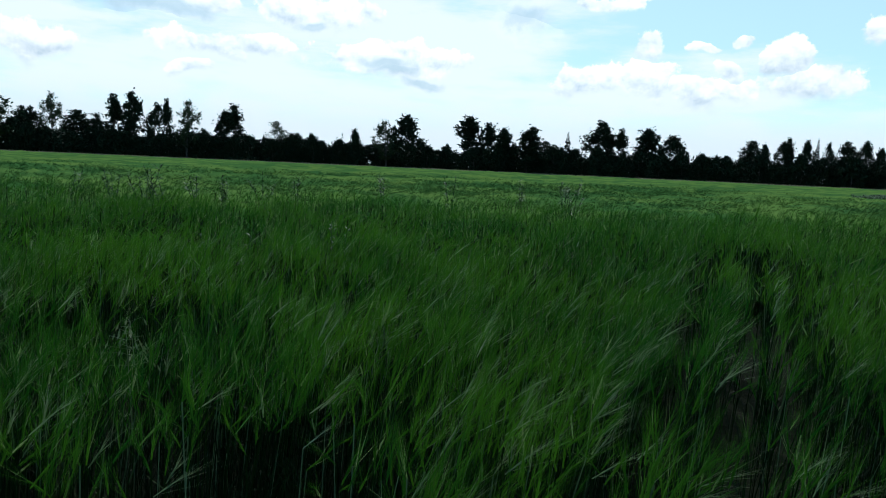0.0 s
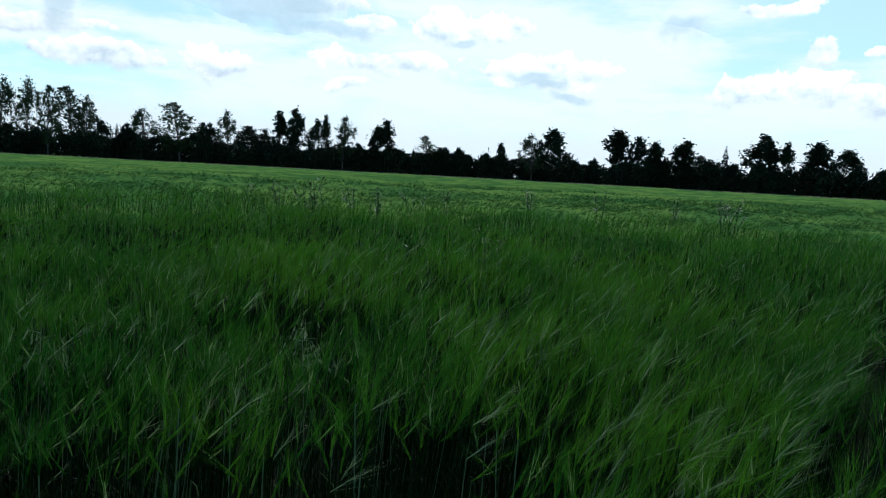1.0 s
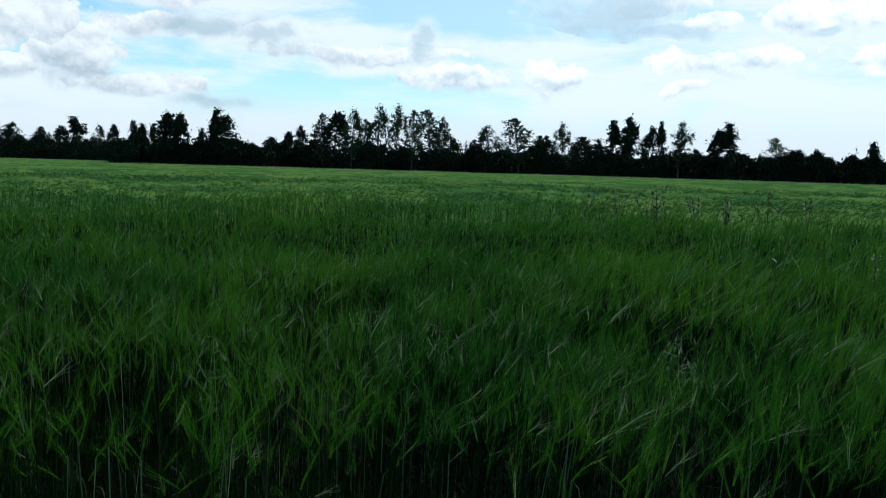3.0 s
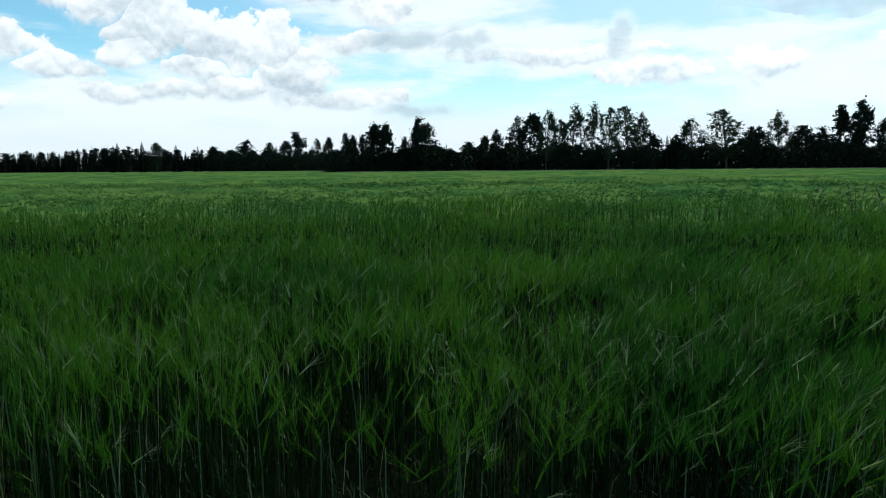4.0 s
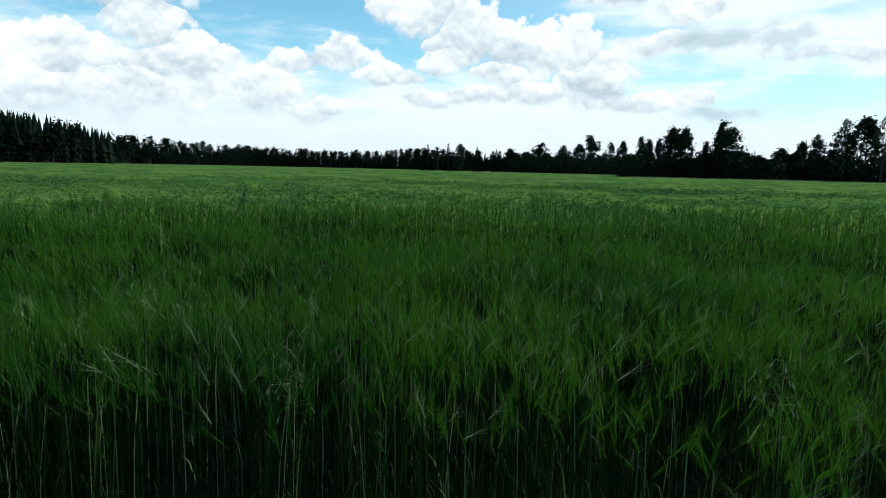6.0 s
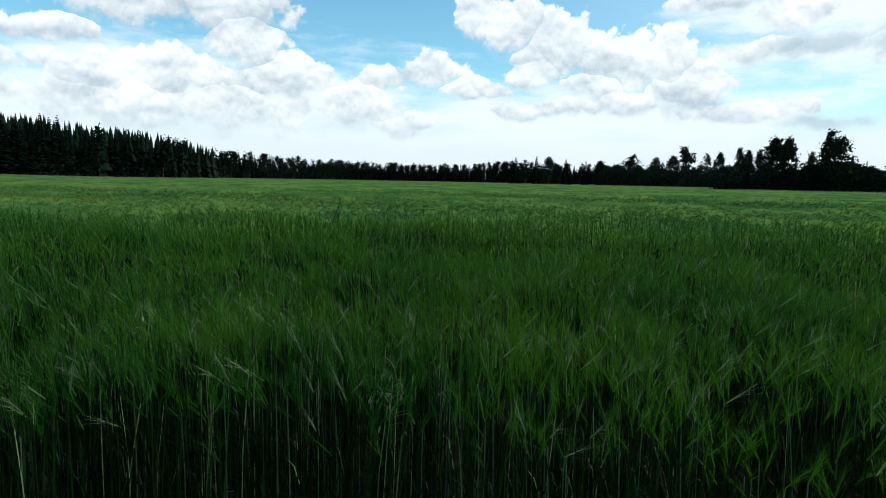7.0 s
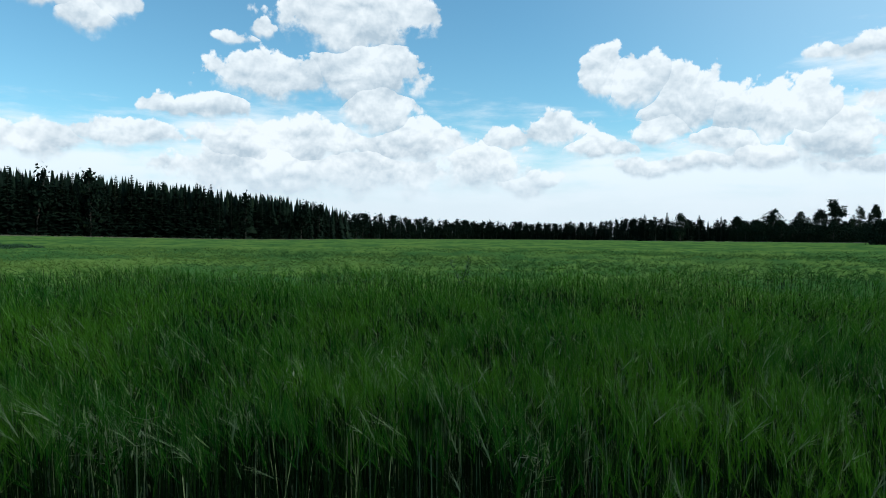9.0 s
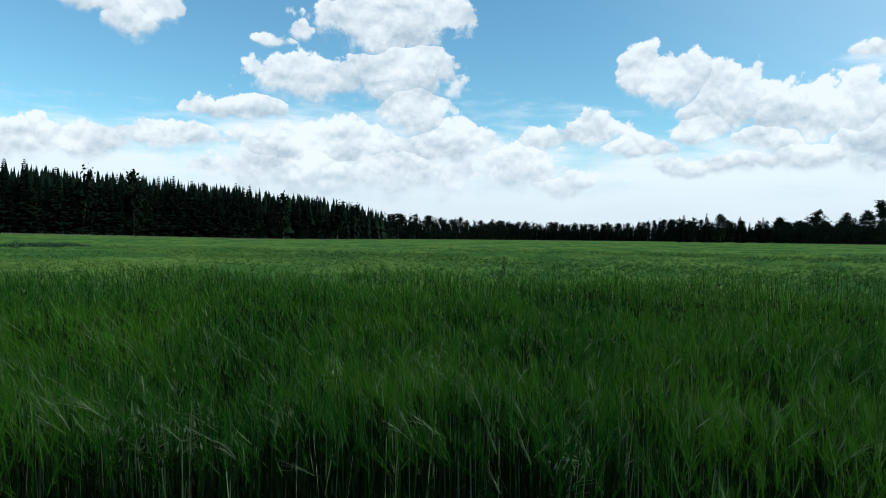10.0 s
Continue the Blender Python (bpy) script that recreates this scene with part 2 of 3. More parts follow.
# moist soil, made near black: the shade under the crop is in its colour
SHADED_SOIL = ground_material("soil", (0.005, 0.007, 0.003), (0.012, 0.015, 0.007), 0.8, 0.6)
# about one stalk in eight pale: glints on the stalks put into the colour
SHADED_STALK = plant_material("shaded_barley_stalk", (0.001, 0.008, 0.001), (0.012, 0.032, 0.004), (0.11, 0.15, 0.07), 0.5, 0.5, wild=0.75, odd_from=0.86)
# stalk and leaf near black: the shade under the ears is in their colour
SHADED_BLADE = plant_material("shaded_barley_leaf", (0.001, 0.007, 0.001), (0.006, 0.020, 0.002), (0.06, 0.09, 0.03), 0.55, 0.5)
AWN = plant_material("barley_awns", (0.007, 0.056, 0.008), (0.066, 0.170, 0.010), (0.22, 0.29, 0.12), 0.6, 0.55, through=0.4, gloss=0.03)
CANOPY = plant_material("barley_canopy", (0.034, 0.090, 0.025), (0.100, 0.162, 0.036), (0.11, 0.16, 0.05), 0.7, 0.16, wild=0.2, gloss=0.0)
PALE_EAR = plant_material("pale_barley_ear", (0.09, 0.15, 0.06), (0.24, 0.30, 0.16), (0.34, 0.38, 0.26), 0.5, through=0.3)
OAT = plant_material("wild_oat", (0.08, 0.12, 0.05), (0.20, 0.24, 0.13), (0.3, 0.32, 0.22), 0.5, through=0.3)
DRY_GRASS = plant_material("dry_grass", (0.14, 0.14, 0.09), (0.30, 0.27, 0.20), (0.4, 0.35, 0.28), 0.7, through=0.3, gloss=0.02)
WEED = plant_material("weed_leaf", (0.015, 0.045, 0.015), (0.035, 0.07, 0.022), (0.06, 0.08, 0.04), 0.6)
# tree leaves and needles below their real greens: the backlit dark is in the colour
BACKLIT_LEAF = plant_material("backlit_tree_leaf", (0.006, 0.013, 0.008), (0.014, 0.025, 0.012), (0.025, 0.035, 0.017), 0.65, gloss=0.03)
BIRCH_LEAF = plant_material("birch_leaf", (0.014, 0.026, 0.012), (0.030, 0.048, 0.020), (0.05, 0.06, 0.025), 0.6, gloss=0.03)
BACKLIT_NEEDLE = plant_material("backlit_needles", (0.004, 0.008, 0.006), (0.008, 0.016, 0.009), (0.012, 0.02, 0.01), 0.7, gloss=0.02)
BARK = ground_material("bark", (0.03, 0.026, 0.022), (0.09, 0.08, 0.07), 3.0, 0.5)
PALE_BARK = ground_material("pale_bark", (0.03, 0.028, 0.025), (0.10, 0.095, 0.09), 3.0, 0.4)


# ---------------------------------------------------------------- mesh tools
rng = np.random.default_rng(7)


def mesh_of(name, verts, tris, mats, slots=None):
    """A mesh of triangles from arrays."""
    me = bpy.data.meshes.new(name)
    verts, tris = np.asarray(verts, np.float32), np.asarray(tris, np.int32)
    me.vertices.add(len(verts))
    me.vertices.foreach_set("co", verts.ravel())
    me.loops.add(tris.size)
    me.loops.foreach_set("vertex_index", tris.ravel())
    me.polygons.add(len(tris))
    me.polygons.foreach_set("loop_start", np.arange(0, tris.size, 3, dtype=np.int32))
    for m in mats:
        me.materials.append(m)
    if slots is not None:
        me.polygons.foreach_set("material_index", np.asarray(slots, np.int32))
    me.update(calc_edges=True)
    return me


class Sheaf:
    """Gathers triangles."""

    def __init__(self):
        self.v, self.t, self.s, self.n = [], [], [], 0

    def put(self, verts, tris, slot=0):
        self.v.append(np.asarray(verts, float))
        self.t.append(np.asarray(tris, int) + self.n)
        self.s.append(np.full(len(tris), slot))
        self.n += len(verts)

    def arrays(self):
        return np.concatenate(self.v), np.concatenate(self.t), np.concatenate(self.s)

    def ribbon(self, points, widths, side, slot=0):
        """A blade along points; a width of 0 at the end makes a tip."""
        pts, side = np.asarray(points, float), np.asarray(side, float)
        rows = [np.stack((p - side * w / 2, p + side * w / 2)) for p, w in zip(pts, widths)]
        verts = np.concatenate(rows)
        tris = []
        for k in range(len(pts) - 1):
            a = 2 * k
            tris.append((a, a + 1, a + 3))
            if widths[k + 1] > 0 or k < len(pts) - 2:
                tris.append((a, a + 3, a + 2))
        self.put(verts, tris, slot)

    def tube(self, points, radii, sides=5, slot=0):
        pts = [Vector(p) for p in points]
        verts, tris = [], []
        for k, p in enumerate(pts):
            d = (pts[min(k + 1, len(pts) - 1)] - pts[max(k - 1, 0)]).normalized()
            u = d.orthogonal().normalized()
            w = d.cross(u)
            for s in range(sides):
                a = 2 * math.pi * s / sides
                verts.append(p + (u * math.cos(a) + w * math.sin(a)) * radii[k])
        for k in range(len(pts) - 1):
            for s in range(sides):
                a, b = k * sides + s, k * sides + (s + 1) % sides
                tris += [(a, b, b + sides), (a, b + sides, a + sides)]
        self.put([tuple(v) for v in verts], tris, slot)


def part(name, me, parent, label=""):
    ob = new(name, me)
    ob.parent = parent
    return tagged(ob, label) if label else ob


# ---------------------------------------------------------------- ground and crop
def disc_sheet(name, rings, spokes, height, mats, az0=0.0, az1=360.0):
    """A sheet of rings round the origin; height(x, y) gives its relief."""
    a = np.radians(np.linspace(az0, az1, spokes + 1))
    r = np.asarray(rings)
    x, y = -np.outer(r, np.sin(a)), np.outer(r, np.cos(a))
    z = height(x, y)
    verts = np.stack((x, y, z), -1).reshape(-1, 3)
    k = np.arange(len(r) - 1)[:, None] * (spokes + 1) + np.arange(spokes)[None]
    k = k.ravel()
    tris = np.concatenate((np.stack((k, k + spokes + 1, k + spokes + 2), -1), np.stack((k, k + spokes + 2, k + 1), -1)))
    return mesh_of(name, verts, tris, mats)


def swell(x, y):
    """How the wind and the growth lift and sink the crop, about -1 to 1."""
    return (np.sin(x * 0.9 + 0.7 * np.sin(y * 0.5)) * np.sin(y * 0.75 + 0.9 * np.sin(x * 0.33) + 1.0) * 0.5
            + np.sin(x * 0.31 - y * 0.22 + 2.0) * 0.3 + np.sin(x * 2.3 + y * 1.7) * np.sin(y * 2.9 - x * 1.1) * 0.4
            + np.sin(x * 4.7 - y * 2.1 + np.sin(y * 1.3)) * np.sin(y * 5.3 + x * 1.9) * 0.3)


def terrain(x, y):
    """The field is level, but for a low rise before the wood."""
    bearing = np.degrees(np.arctan2(-x, y))
    return 1.0 * np.clip((bearing - 117) / 19, 0, 1.25) * np.clip((np.hypot(x, y) - 60) / 130, 0, 1)


ground = new("ground", disc_sheet("ground", [0, 2, 8, 30, 60, 100, 140, 190, 300, 900, 2600], 144, terrain, [SHADED_SOIL]))
tagged(ground, "bare soil under the barley, its colour darkened for shade", "ground", kind="structure")

AZ_A, AZ_B = -38.0, 144.0


def barley_plant(r, level):
    """One plant, 1 unit high: stem, leaves, nodding ear with long awns. level 0 is the fullest."""
    s = Sheaf()
    turn = r.normal(0.0, 0.8)
    nod = r.uniform(0.01, 0.10)
    top = r.uniform(0.78, 0.9)
    side = np.array((math.cos(turn + 1.57), math.sin(turn + 1.57), 0))
    fwd = np.array((math.cos(turn), math.sin(turn), 0))
    up = np.array((0, 0, 1.0))
    wide = (0.0046, 0.008, 0.022)[level]
    spine = [up * 0, fwd * nod * 0.12 + up * top * 0.55, fwd * nod * 0.55 + up * top]
    if level == 2:
        spine = [up * 0.45, spine[2]]
    if level < 2:
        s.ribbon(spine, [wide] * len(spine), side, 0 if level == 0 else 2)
    for k in range((2, 1, 0)[level]):
        a = r.uniform(0, 2 * math.pi)
        f = np.array((math.cos(a), math.sin(a), 0))
        q = np.array((-math.sin(a), math.cos(a), 0))
        z0, ln = r.uniform(0.12, 0.52), r.uniform(0.12, 0.22)
        p = [up * z0, up * (z0 + ln * 0.7) + f * ln * 0.22, up * (z0 + ln * r.uniform(0.7, 1.25)) + f * ln * 0.55]
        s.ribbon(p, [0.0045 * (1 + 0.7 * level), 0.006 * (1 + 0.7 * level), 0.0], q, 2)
    # ear, pale in a few plants
    ear = 3 if level < 2 and r.random() < 0.06 else 1
    tip_dir = fwd * r.uniform(-0.1, 0.7) + side * r.normal(0, 0.2) + up * r.uniform(0.55, 1.0)
    if level == 2:
        tip_dir = fwd * r.uniform(0.3, 1.2) + side * r.normal(0, 0.5) + up * r.uniform(0.1, 0.6)
    tip_dir /= np.linalg.norm(tip_dir)
    e0 = spine[-1]
    e1 = e0 + tip_dir * 0.10
    if level < 2:
        w = (0.0075, 0.012)[level]
        s.ribbon([e0, (e0 + e1) / 2, e1], [w * 0.5, w, 0.003], side, ear)
        if level == 0:
            other = np.cross(tip_dir, side)
            s.ribbon([e0, (e0 + e1) / 2, e1], [w * 0.5, w, 0.003], other, ear)
    for k in range((18, 10, 7)[level]):
        root = e0 + tip_dir * 0.10 * r.uniform(0.1, 1.0)
        d = tip_dir + r.normal(0, (0.15, 0.19, 0.40)[level], 3)
        d /= np.linalg.norm(d)
        ln = r.uniform(0.12, 0.20)
        q = np.cross(d, r.normal(0, 1, 3))
        q /= np.linalg.norm(q)
        w = (0.0011, 0.0032, 0.010)[level]
        s.ribbon([root, root + d * ln - up * 0.012], [w, 0.0], q, ear)
    return s.arrays()


def in_tramline(x, y):
    """The sprayer's two wheel tracks and a few lodged gaps, where the crop stands thin."""
    u = x - 0.40 * (y - 3.8)
    gap = (np.abs(u - 0.92) < 0.09) | (np.abs(u - 1.30) < 0.13) | (np.abs(u - 1.60) < 0.09)
    return gap & (y < 7.5) & (y > 0)


def far_tracks(x, y):
    """1 in the wheel tracks that cross the field farther out."""
    a = radians(67.0)
    u = -math.sin(a) * x + math.cos(a) * y + 0.6 * np.sin(x * 0.05)
    gap = np.zeros_like(u)
    for at in (29.0, 30.8, 53.0, 54.8, 86.0):
        gap = np.maximum(gap, np.abs(u - at) < 0.7 + 0.007 * at)
    return gap


def edge_of_crop(x, y):
    """The crop begins a little way off, along a ragged edge, a trodden strip lies before it."""
    bearing = np.degrees(np.arctan2(-x, y))
    return np.interp(bearing, [-38, 0, 20, 45, 80, 120, 144], [2.0, 2.0, 2.15, 2.6, 2.95, 3.15, 3.2]) + 0.13 * np.sin(x * 5.1 + y * 2.2) + 0.08 * np.sin(y * 11.0 - x * 7.0)


def scatter(name, level, reach, density, templates, label):
    """Plants over the sector in view; reach: where they begin, stand fully, begin to thin out and end."""
    r0, r0_full, r1_full, r1 = reach
    count = int(density * 0.5 * (r1 * r1 - r0 * r0) * radians(AZ_B - AZ_A))
    r = np.sqrt(rng.uniform(r0 * r0, r1 * r1, count))
    a = np.radians(rng.uniform(AZ_A, AZ_B, count))
    x, y = -np.sin(a) * r, np.cos(a) * r
    keep = ~(in_tramline(x, y) & (rng.random(count) < 0.93))
    thin = np.sin(x * 1.9 + 1.3 * np.sin(y * 1.4)) * np.sin(y * 2.3 + x * 0.6)
    keep &= rng.random(count) < np.clip(0.97 - 0.85 * np.clip(thin, 0, 1), 0, 1)
    if level < 2:
        tuft = np.sin(x * 8.3 + 2.0 * np.sin(y * 3.1)) * np.sin(y * 6.7 + 1.7 * np.sin(x * 2.7))
        keep &= rng.random(count) < 1 - 0.75 * np.clip(tuft * 1.6, 0, 1)
    keep &= far_tracks(x, y) < 0.5
    keep &= r > edge_of_crop(x, y) + rng.normal(0, 0.07, count)
    fade = np.clip((r - r0) / (r0_full - r0), 0, 1) * np.clip((r1 - r) / (r1 - r1_full), 0, 1)
    keep &= rng.random(count) < fade
    x, y = x[keep], y[keep]
    n = len(x)
    lift = swell(x, y)
    tall = 0.81 + np.where(np.hypot(x, y) > 7, 0.18, 0.12) * lift + rng.normal(0, 0.07, n)
    lean = 0.03 + 0.05 * np.sin(x * 0.6 + y * 0.45) + rng.normal(0, 0.04, n)
    drift = rng.normal(-0.35, 0.8, n)
    which = rng.integers(0, len(templates), n)
    turn = rng.uniform(-0.9, 0.9, n)
    V, T, S, base = [], [], [], 0
    for k, (v, t, s) in enumerate(templates):
        idx = np.nonzero(which == k)[0]
        if not len(idx):
            continue
        c, sn = np.cos(turn[idx])[:, None], np.sin(turn[idx])[:, None]
        h = tall[idx][:, None]
        vx = (v[None, :, 0] * c - v[None, :, 1] * sn)
        vy = (v[None, :, 0] * sn + v[None, :, 1] * c)
        z = v[None, :, 2]
        bend = np.clip(z, 0, 2) ** 1.8 * lean[idx][:, None]
        px = x[idx][:, None] + vx + bend * np.cos(drift[idx])[:, None]
        py = y[idx][:, None] + vy + bend * np.sin(drift[idx])[:, None]
        pz = z * h - 0.25 * bend * lean[idx][:, None]
        V.append(np.stack((px, py, pz), -1).reshape(-1, 3))
        m = len(v)
        T.append((t[None] + (base + np.arange(len(idx)) * m)[:, None, None]).reshape(-1, 3))
        S.append(np.tile(s, len(idx)))
        base += m * len(idx)
    ob = new(name, mesh_of(name, np.concatenate(V), np.concatenate(T), [SHADED_STALK, CANOPY if level == 2 else AWN, SHADED_BLADE, PALE_EAR], np.concatenate(S)))
    return tagged(ob, label, "barley", kind="stuff")


def aimed(level, count):
    """Plants whose ears nod mostly with the wind, towards +x."""
    r = np.random.default_rng(20 + level)
    return [barley_plant(r, level) for _ in range(count)]


scatter("barley_crop", 0, (1.5, 1.55, 4.8, 8.0), 600, aimed(0, 30), "green bearded barley with nodding ears, stirred by wind")
scatter("barley_crop", 1, (4.2, 7.5, 11.0, 19.0), 200, aimed(1, 24), "dense green bearded barley in the open field")
scatter("barley_crop", 2, (10.0, 18.0, 34.0, 62.0), 30, aimed(2, 16), "green barley reaching over the field")

rings = [9.0 * 1.03 ** k for k in range(110)]
rings = [r for r in rings if r < 215] + [260, 330, 430, 560, 700]
canopy = new("barley_field", disc_sheet("barley_field", rings, 420, lambda x, y: 0.60 - 0.45 * np.clip((17 - np.hypot(x, y)) / 8, 0, 1) + 0.12 * swell(x * 0.7, y * 0.7) - 0.42 * far_tracks(x, y) + np.clip((np.hypot(x, y) - 12) * 0.004, 0, 0.14) + terrain(x, y) + 0.03 * rng.normal(0, 1, x.shape), [CANOPY], -60, 165))
tagged(canopy, "unbroken green barley field running to the trees", "barley", kind="stuff")


# ---------------------------------------------------------------- trees
def leaves(r, centres, spread, per, size, squash=0.8):
    """Clumps of small leaves round the centres."""
    c = np.repeat(np.asarray(centres), per, 0)
    n = len(c)
    loose = np.repeat(r.uniform(0.5, 1.35, len(centres)), per)[:, None]
    at = c + r.normal(0, 1, (n, 3)) * np.array((spread, spread, spread * squash)) * loose
    u = r.normal(0, 1, (n, 3))
    u /= np.linalg.norm(u, axis=1)[:, None]
    w = np.cross(u, r.normal(0, 1, (n, 3)))
    w /= np.linalg.norm(w, axis=1)[:, None]
    s = size * r.uniform(0.6, 1.4, n)[:, None]
    verts = np.stack((at - u * s, at + w * s * 0.55, at + u * s, at - w * s * 0.55), 1).reshape(-1, 3)
    k = np.arange(n) * 4
    tris = np.concatenate((np.stack((k, k + 1, k + 2), -1), np.stack((k, k + 2, k + 3), -1)))
    return verts, tris


PROFILE = {  # crown: foot, half width, clumps, leaves a clump, how pointed, spread of a clump
    "poplar": (0.06, 0.17, 130, 24, 1.5, 0.032),
    "birch": (0.24, 0.24, 92, 24, 0.8, 0.032),
    "broad": (0.04, 0.26, 150, 24, 0.9, 0.042),
    "bush": (0.0, 0.62, 84, 14, 0.7, 0.085),
    "pine": (0.10, 0.20, 60, 15, 0.8, 0.050),
    "bare": (0.4, 0.12, 9, 10, 1.0, 0.025),
}
LABELS = {
    "poplar": "tall narrow dark poplar at the field edge", "birch": "airy birch with pale limbs and gaps in its crown",
    "broad": "dense dark broadleaf tree at the field edge", "bush": "dark leafy bush under the trees",
    "bare": "half-dead thin tree with bare twigs", "spruce": "dark pointed spruce at the wood's edge", "pine": "dark round-topped pine at the wood's edge",
}


def tree_meshes(kind, seed):
    r = np.random.default_rng(seed)
    foot, half, clumps, per, point, spread = PROFILE[kind]
    wood = Sheaf()
    bend = r.normal(0, 0.02, 2)
    trunk = [(bend[0] * k * k * 4, bend[1] * k * k * 4, k * 0.93) for k in (0, 0.3, 0.6, 0.85, 1.0)]
    thick = 0.012 if kind != "bush" else 0.02
    wood.tube(trunk, [thick * 1.4, thick, thick * 0.7, thick * 0.4, thick * 0.12], 6)
    centres = []
    arms = [(r.uniform(0, 6.28), r.uniform(foot + 0.05, 0.85), r.uniform(0.55, 1.0)) for _ in range(max(6, clumps // 9))]
    while len(centres) < clumps:
        h = r.uniform(0, 1) ** 0.85
        z = foot + (1 - foot) * h
        ring = half * (math.sin(math.pi * min(1, (h * 0.88 + 0.10)) ** (1 / point if point > 1 else 1.0)) ** 0.8) * (1.15 - 0.45 * h * point / 1.5)
        if kind != "bush" and r.random() < 0.62:
            a, za, reach = arms[r.integers(len(arms))]
            a += r.normal(0, 0.35)
            z = np.clip(za + r.normal(0, 0.07), foot, 0.985)
            h = (z - foot) / (1 - foot)
            ring = half * (math.sin(math.pi * min(1, h * 0.88 + 0.10)) ** 0.8) * (1.15 - 0.45 * h * point / 1.5) * reach
        else:
            a = r.uniform(0, 6.28)
        if kind == "poplar":
            ring = half * 1.1 * (1 - h) ** 0.5 * min(1, (h + 0.2) * 2.4) * r.uniform(0.6, 1.3)
        rad = ring * math.sqrt(r.uniform(0.05, 1))
        centres.append((math.cos(a) * rad + bend[0] * 4 * z * z, math.sin(a) * rad + bend[1] * 4 * z * z, z))
    if kind in ("broad", "birch", "poplar"):  # upright leaders that give the crown its spires
        for k in range(4):
            a, rad, z1 = r.uniform(0, 6.28), half * (0.06 + 0.22 * k) * r.uniform(0.7, 1.2), (1.0 - 0.055 * k) * r.uniform(0.93, 1.0)
            for step in range(4):
                z = z1 - step * 0.05
                centres.append((math.cos(a) * rad + bend[0] * 4 * z * z, math.sin(a) * rad + bend[1] * 4 * z * z, z))
    for c in centres[:: 2 if kind == "birch" else 4]:
        z0 = max(0.04, c[2] * 0.74 - 0.03)
        root = (bend[0] * 4 * z0 * z0, bend[1] * 4 * z0 * z0, z0)
        mid = tuple(root[k] * 0.45 + c[k] * 0.55 + (0.015 if k == 2 else 0) for k in range(3))
        wood.tube([root, mid, c], [thick * 0.45 * (1.1 - z0), thick * 0.3 * (1.1 - z0), 0.0012], 3)
    if kind in ("broad", "birch", "poplar"):
        spread *= 0.85
    lv, lt = leaves(r, centres, spread, per, {"bush": 0.06, "pine": 0.034}.get(kind, 0.0165 if kind == "birch" else 0.021))
    wv, wt, _ = wood.arrays()
    bark = PALE_BARK if kind in ("birch", "bare") else BARK
    leaf = BIRCH_LEAF if kind in ("birch", "bare") else BACKLIT_NEEDLE if kind == "pine" else BACKLIT_LEAF
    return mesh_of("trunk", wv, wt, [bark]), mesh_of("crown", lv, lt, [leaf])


def spruce_meshes(seed):
    r = np.random.default_rng(seed)
    wood, green = Sheaf(), Sheaf()
    wood.tube([(0, 0, 0), (0, 0, 0.5), (0, 0, 0.99)], [0.013, 0.008, 0.001], 5)
    z = 0.07
    while z < 0.985:
        reach = 0.155 * (1 - z) ** 0.8 + 0.008
        n = int(5 + 5 * (1 - z))
        off = r.uniform(0, 6.28)
        for k in range(n):
            a = off + 6.283 * k / n + r.normal(0, 0.2)
            ln = reach * r.uniform(0.7, 1.25)
            f, q = np.array((math.cos(a), math.sin(a), 0)), np.array((-math.sin(a), math.cos(a), 0))
            up = np.array((0, 0, 1.0))
            p = [up * z, up * (z - ln * 0.15) + f * ln * 0.55, up * (z - ln * r.uniform(0.1, 0.5)) + f * ln]
            green.ribbon(p, [0.014, ln * 0.55 + 0.008, 0.0], q)
            green.ribbon(p, [0.010, ln * 0.35 + 0.006, 0.0], up)
        z += 0.022 + 0.028 * (1 - z) * r.uniform(0.7, 1.3)
    gv, gt, _ = green.arrays()
    wv, wt, _ = wood.arrays()
    return mesh_of("trunk", wv, wt, [BARK]), mesh_of("crown", gv, gt, [BACKLIT_NEEDLE])


CATEGORY = {"bush": "bush"}
MASTERS = {}
VARIANTS = {"poplar": 4, "birch": 5, "broad": 5, "bush": 4, "bare": 2, "spruce": 6, "pine": 5}
NAMES = {"poplar": "poplar_tree", "birch": "birch_tree", "broad": "broadleaf_tree", "bush": "bush", "bare": "dead_tree", "pine": "pine_tree", "spruce": "spruce_tree"}
HALF = {"spruce": 0.15, **{k: v[1] for k, v in PROFILE.items()}}
pick = random.Random(5)


def tree(kind, x, y, height, half_width, group):
    """A tree of a kind at a place, from one of the kind's few shapes, turned and stretched."""
    key = (kind, pick.randrange(VARIANTS[kind]))
    wide = half_width / HALF[kind]
    m = Matrix.LocRotScale((x, y, float(terrain(x, y)) - 0.02), Euler((0, 0, pick.uniform(0, 6.28))), (wide, wide, height))
    if key not in MASTERS:
        seed = sum(map(ord, kind)) + 31 * key[1]
        trunk, crown = spruce_meshes(seed) if kind == "spruce" else tree_meshes(kind, seed)
        ob = new(NAMES[kind])
        part("trunk", trunk, ob)
        part("crown", crown, ob)
        tagged(ob, LABELS[kind], CATEGORY.get(kind, "tree"), group)
        ob.matrix_basis = m
        MASTERS[key] = ob
        return ob
    made = copy_thing(MASTERS[key], pose(0, 0, 0))
    made.matrix_basis = m
    return tagged(made, group=group)


KINDS = {"p": "poplar", "b": "birch", "d": "broad", "s": "spruce", "x": "bare"}


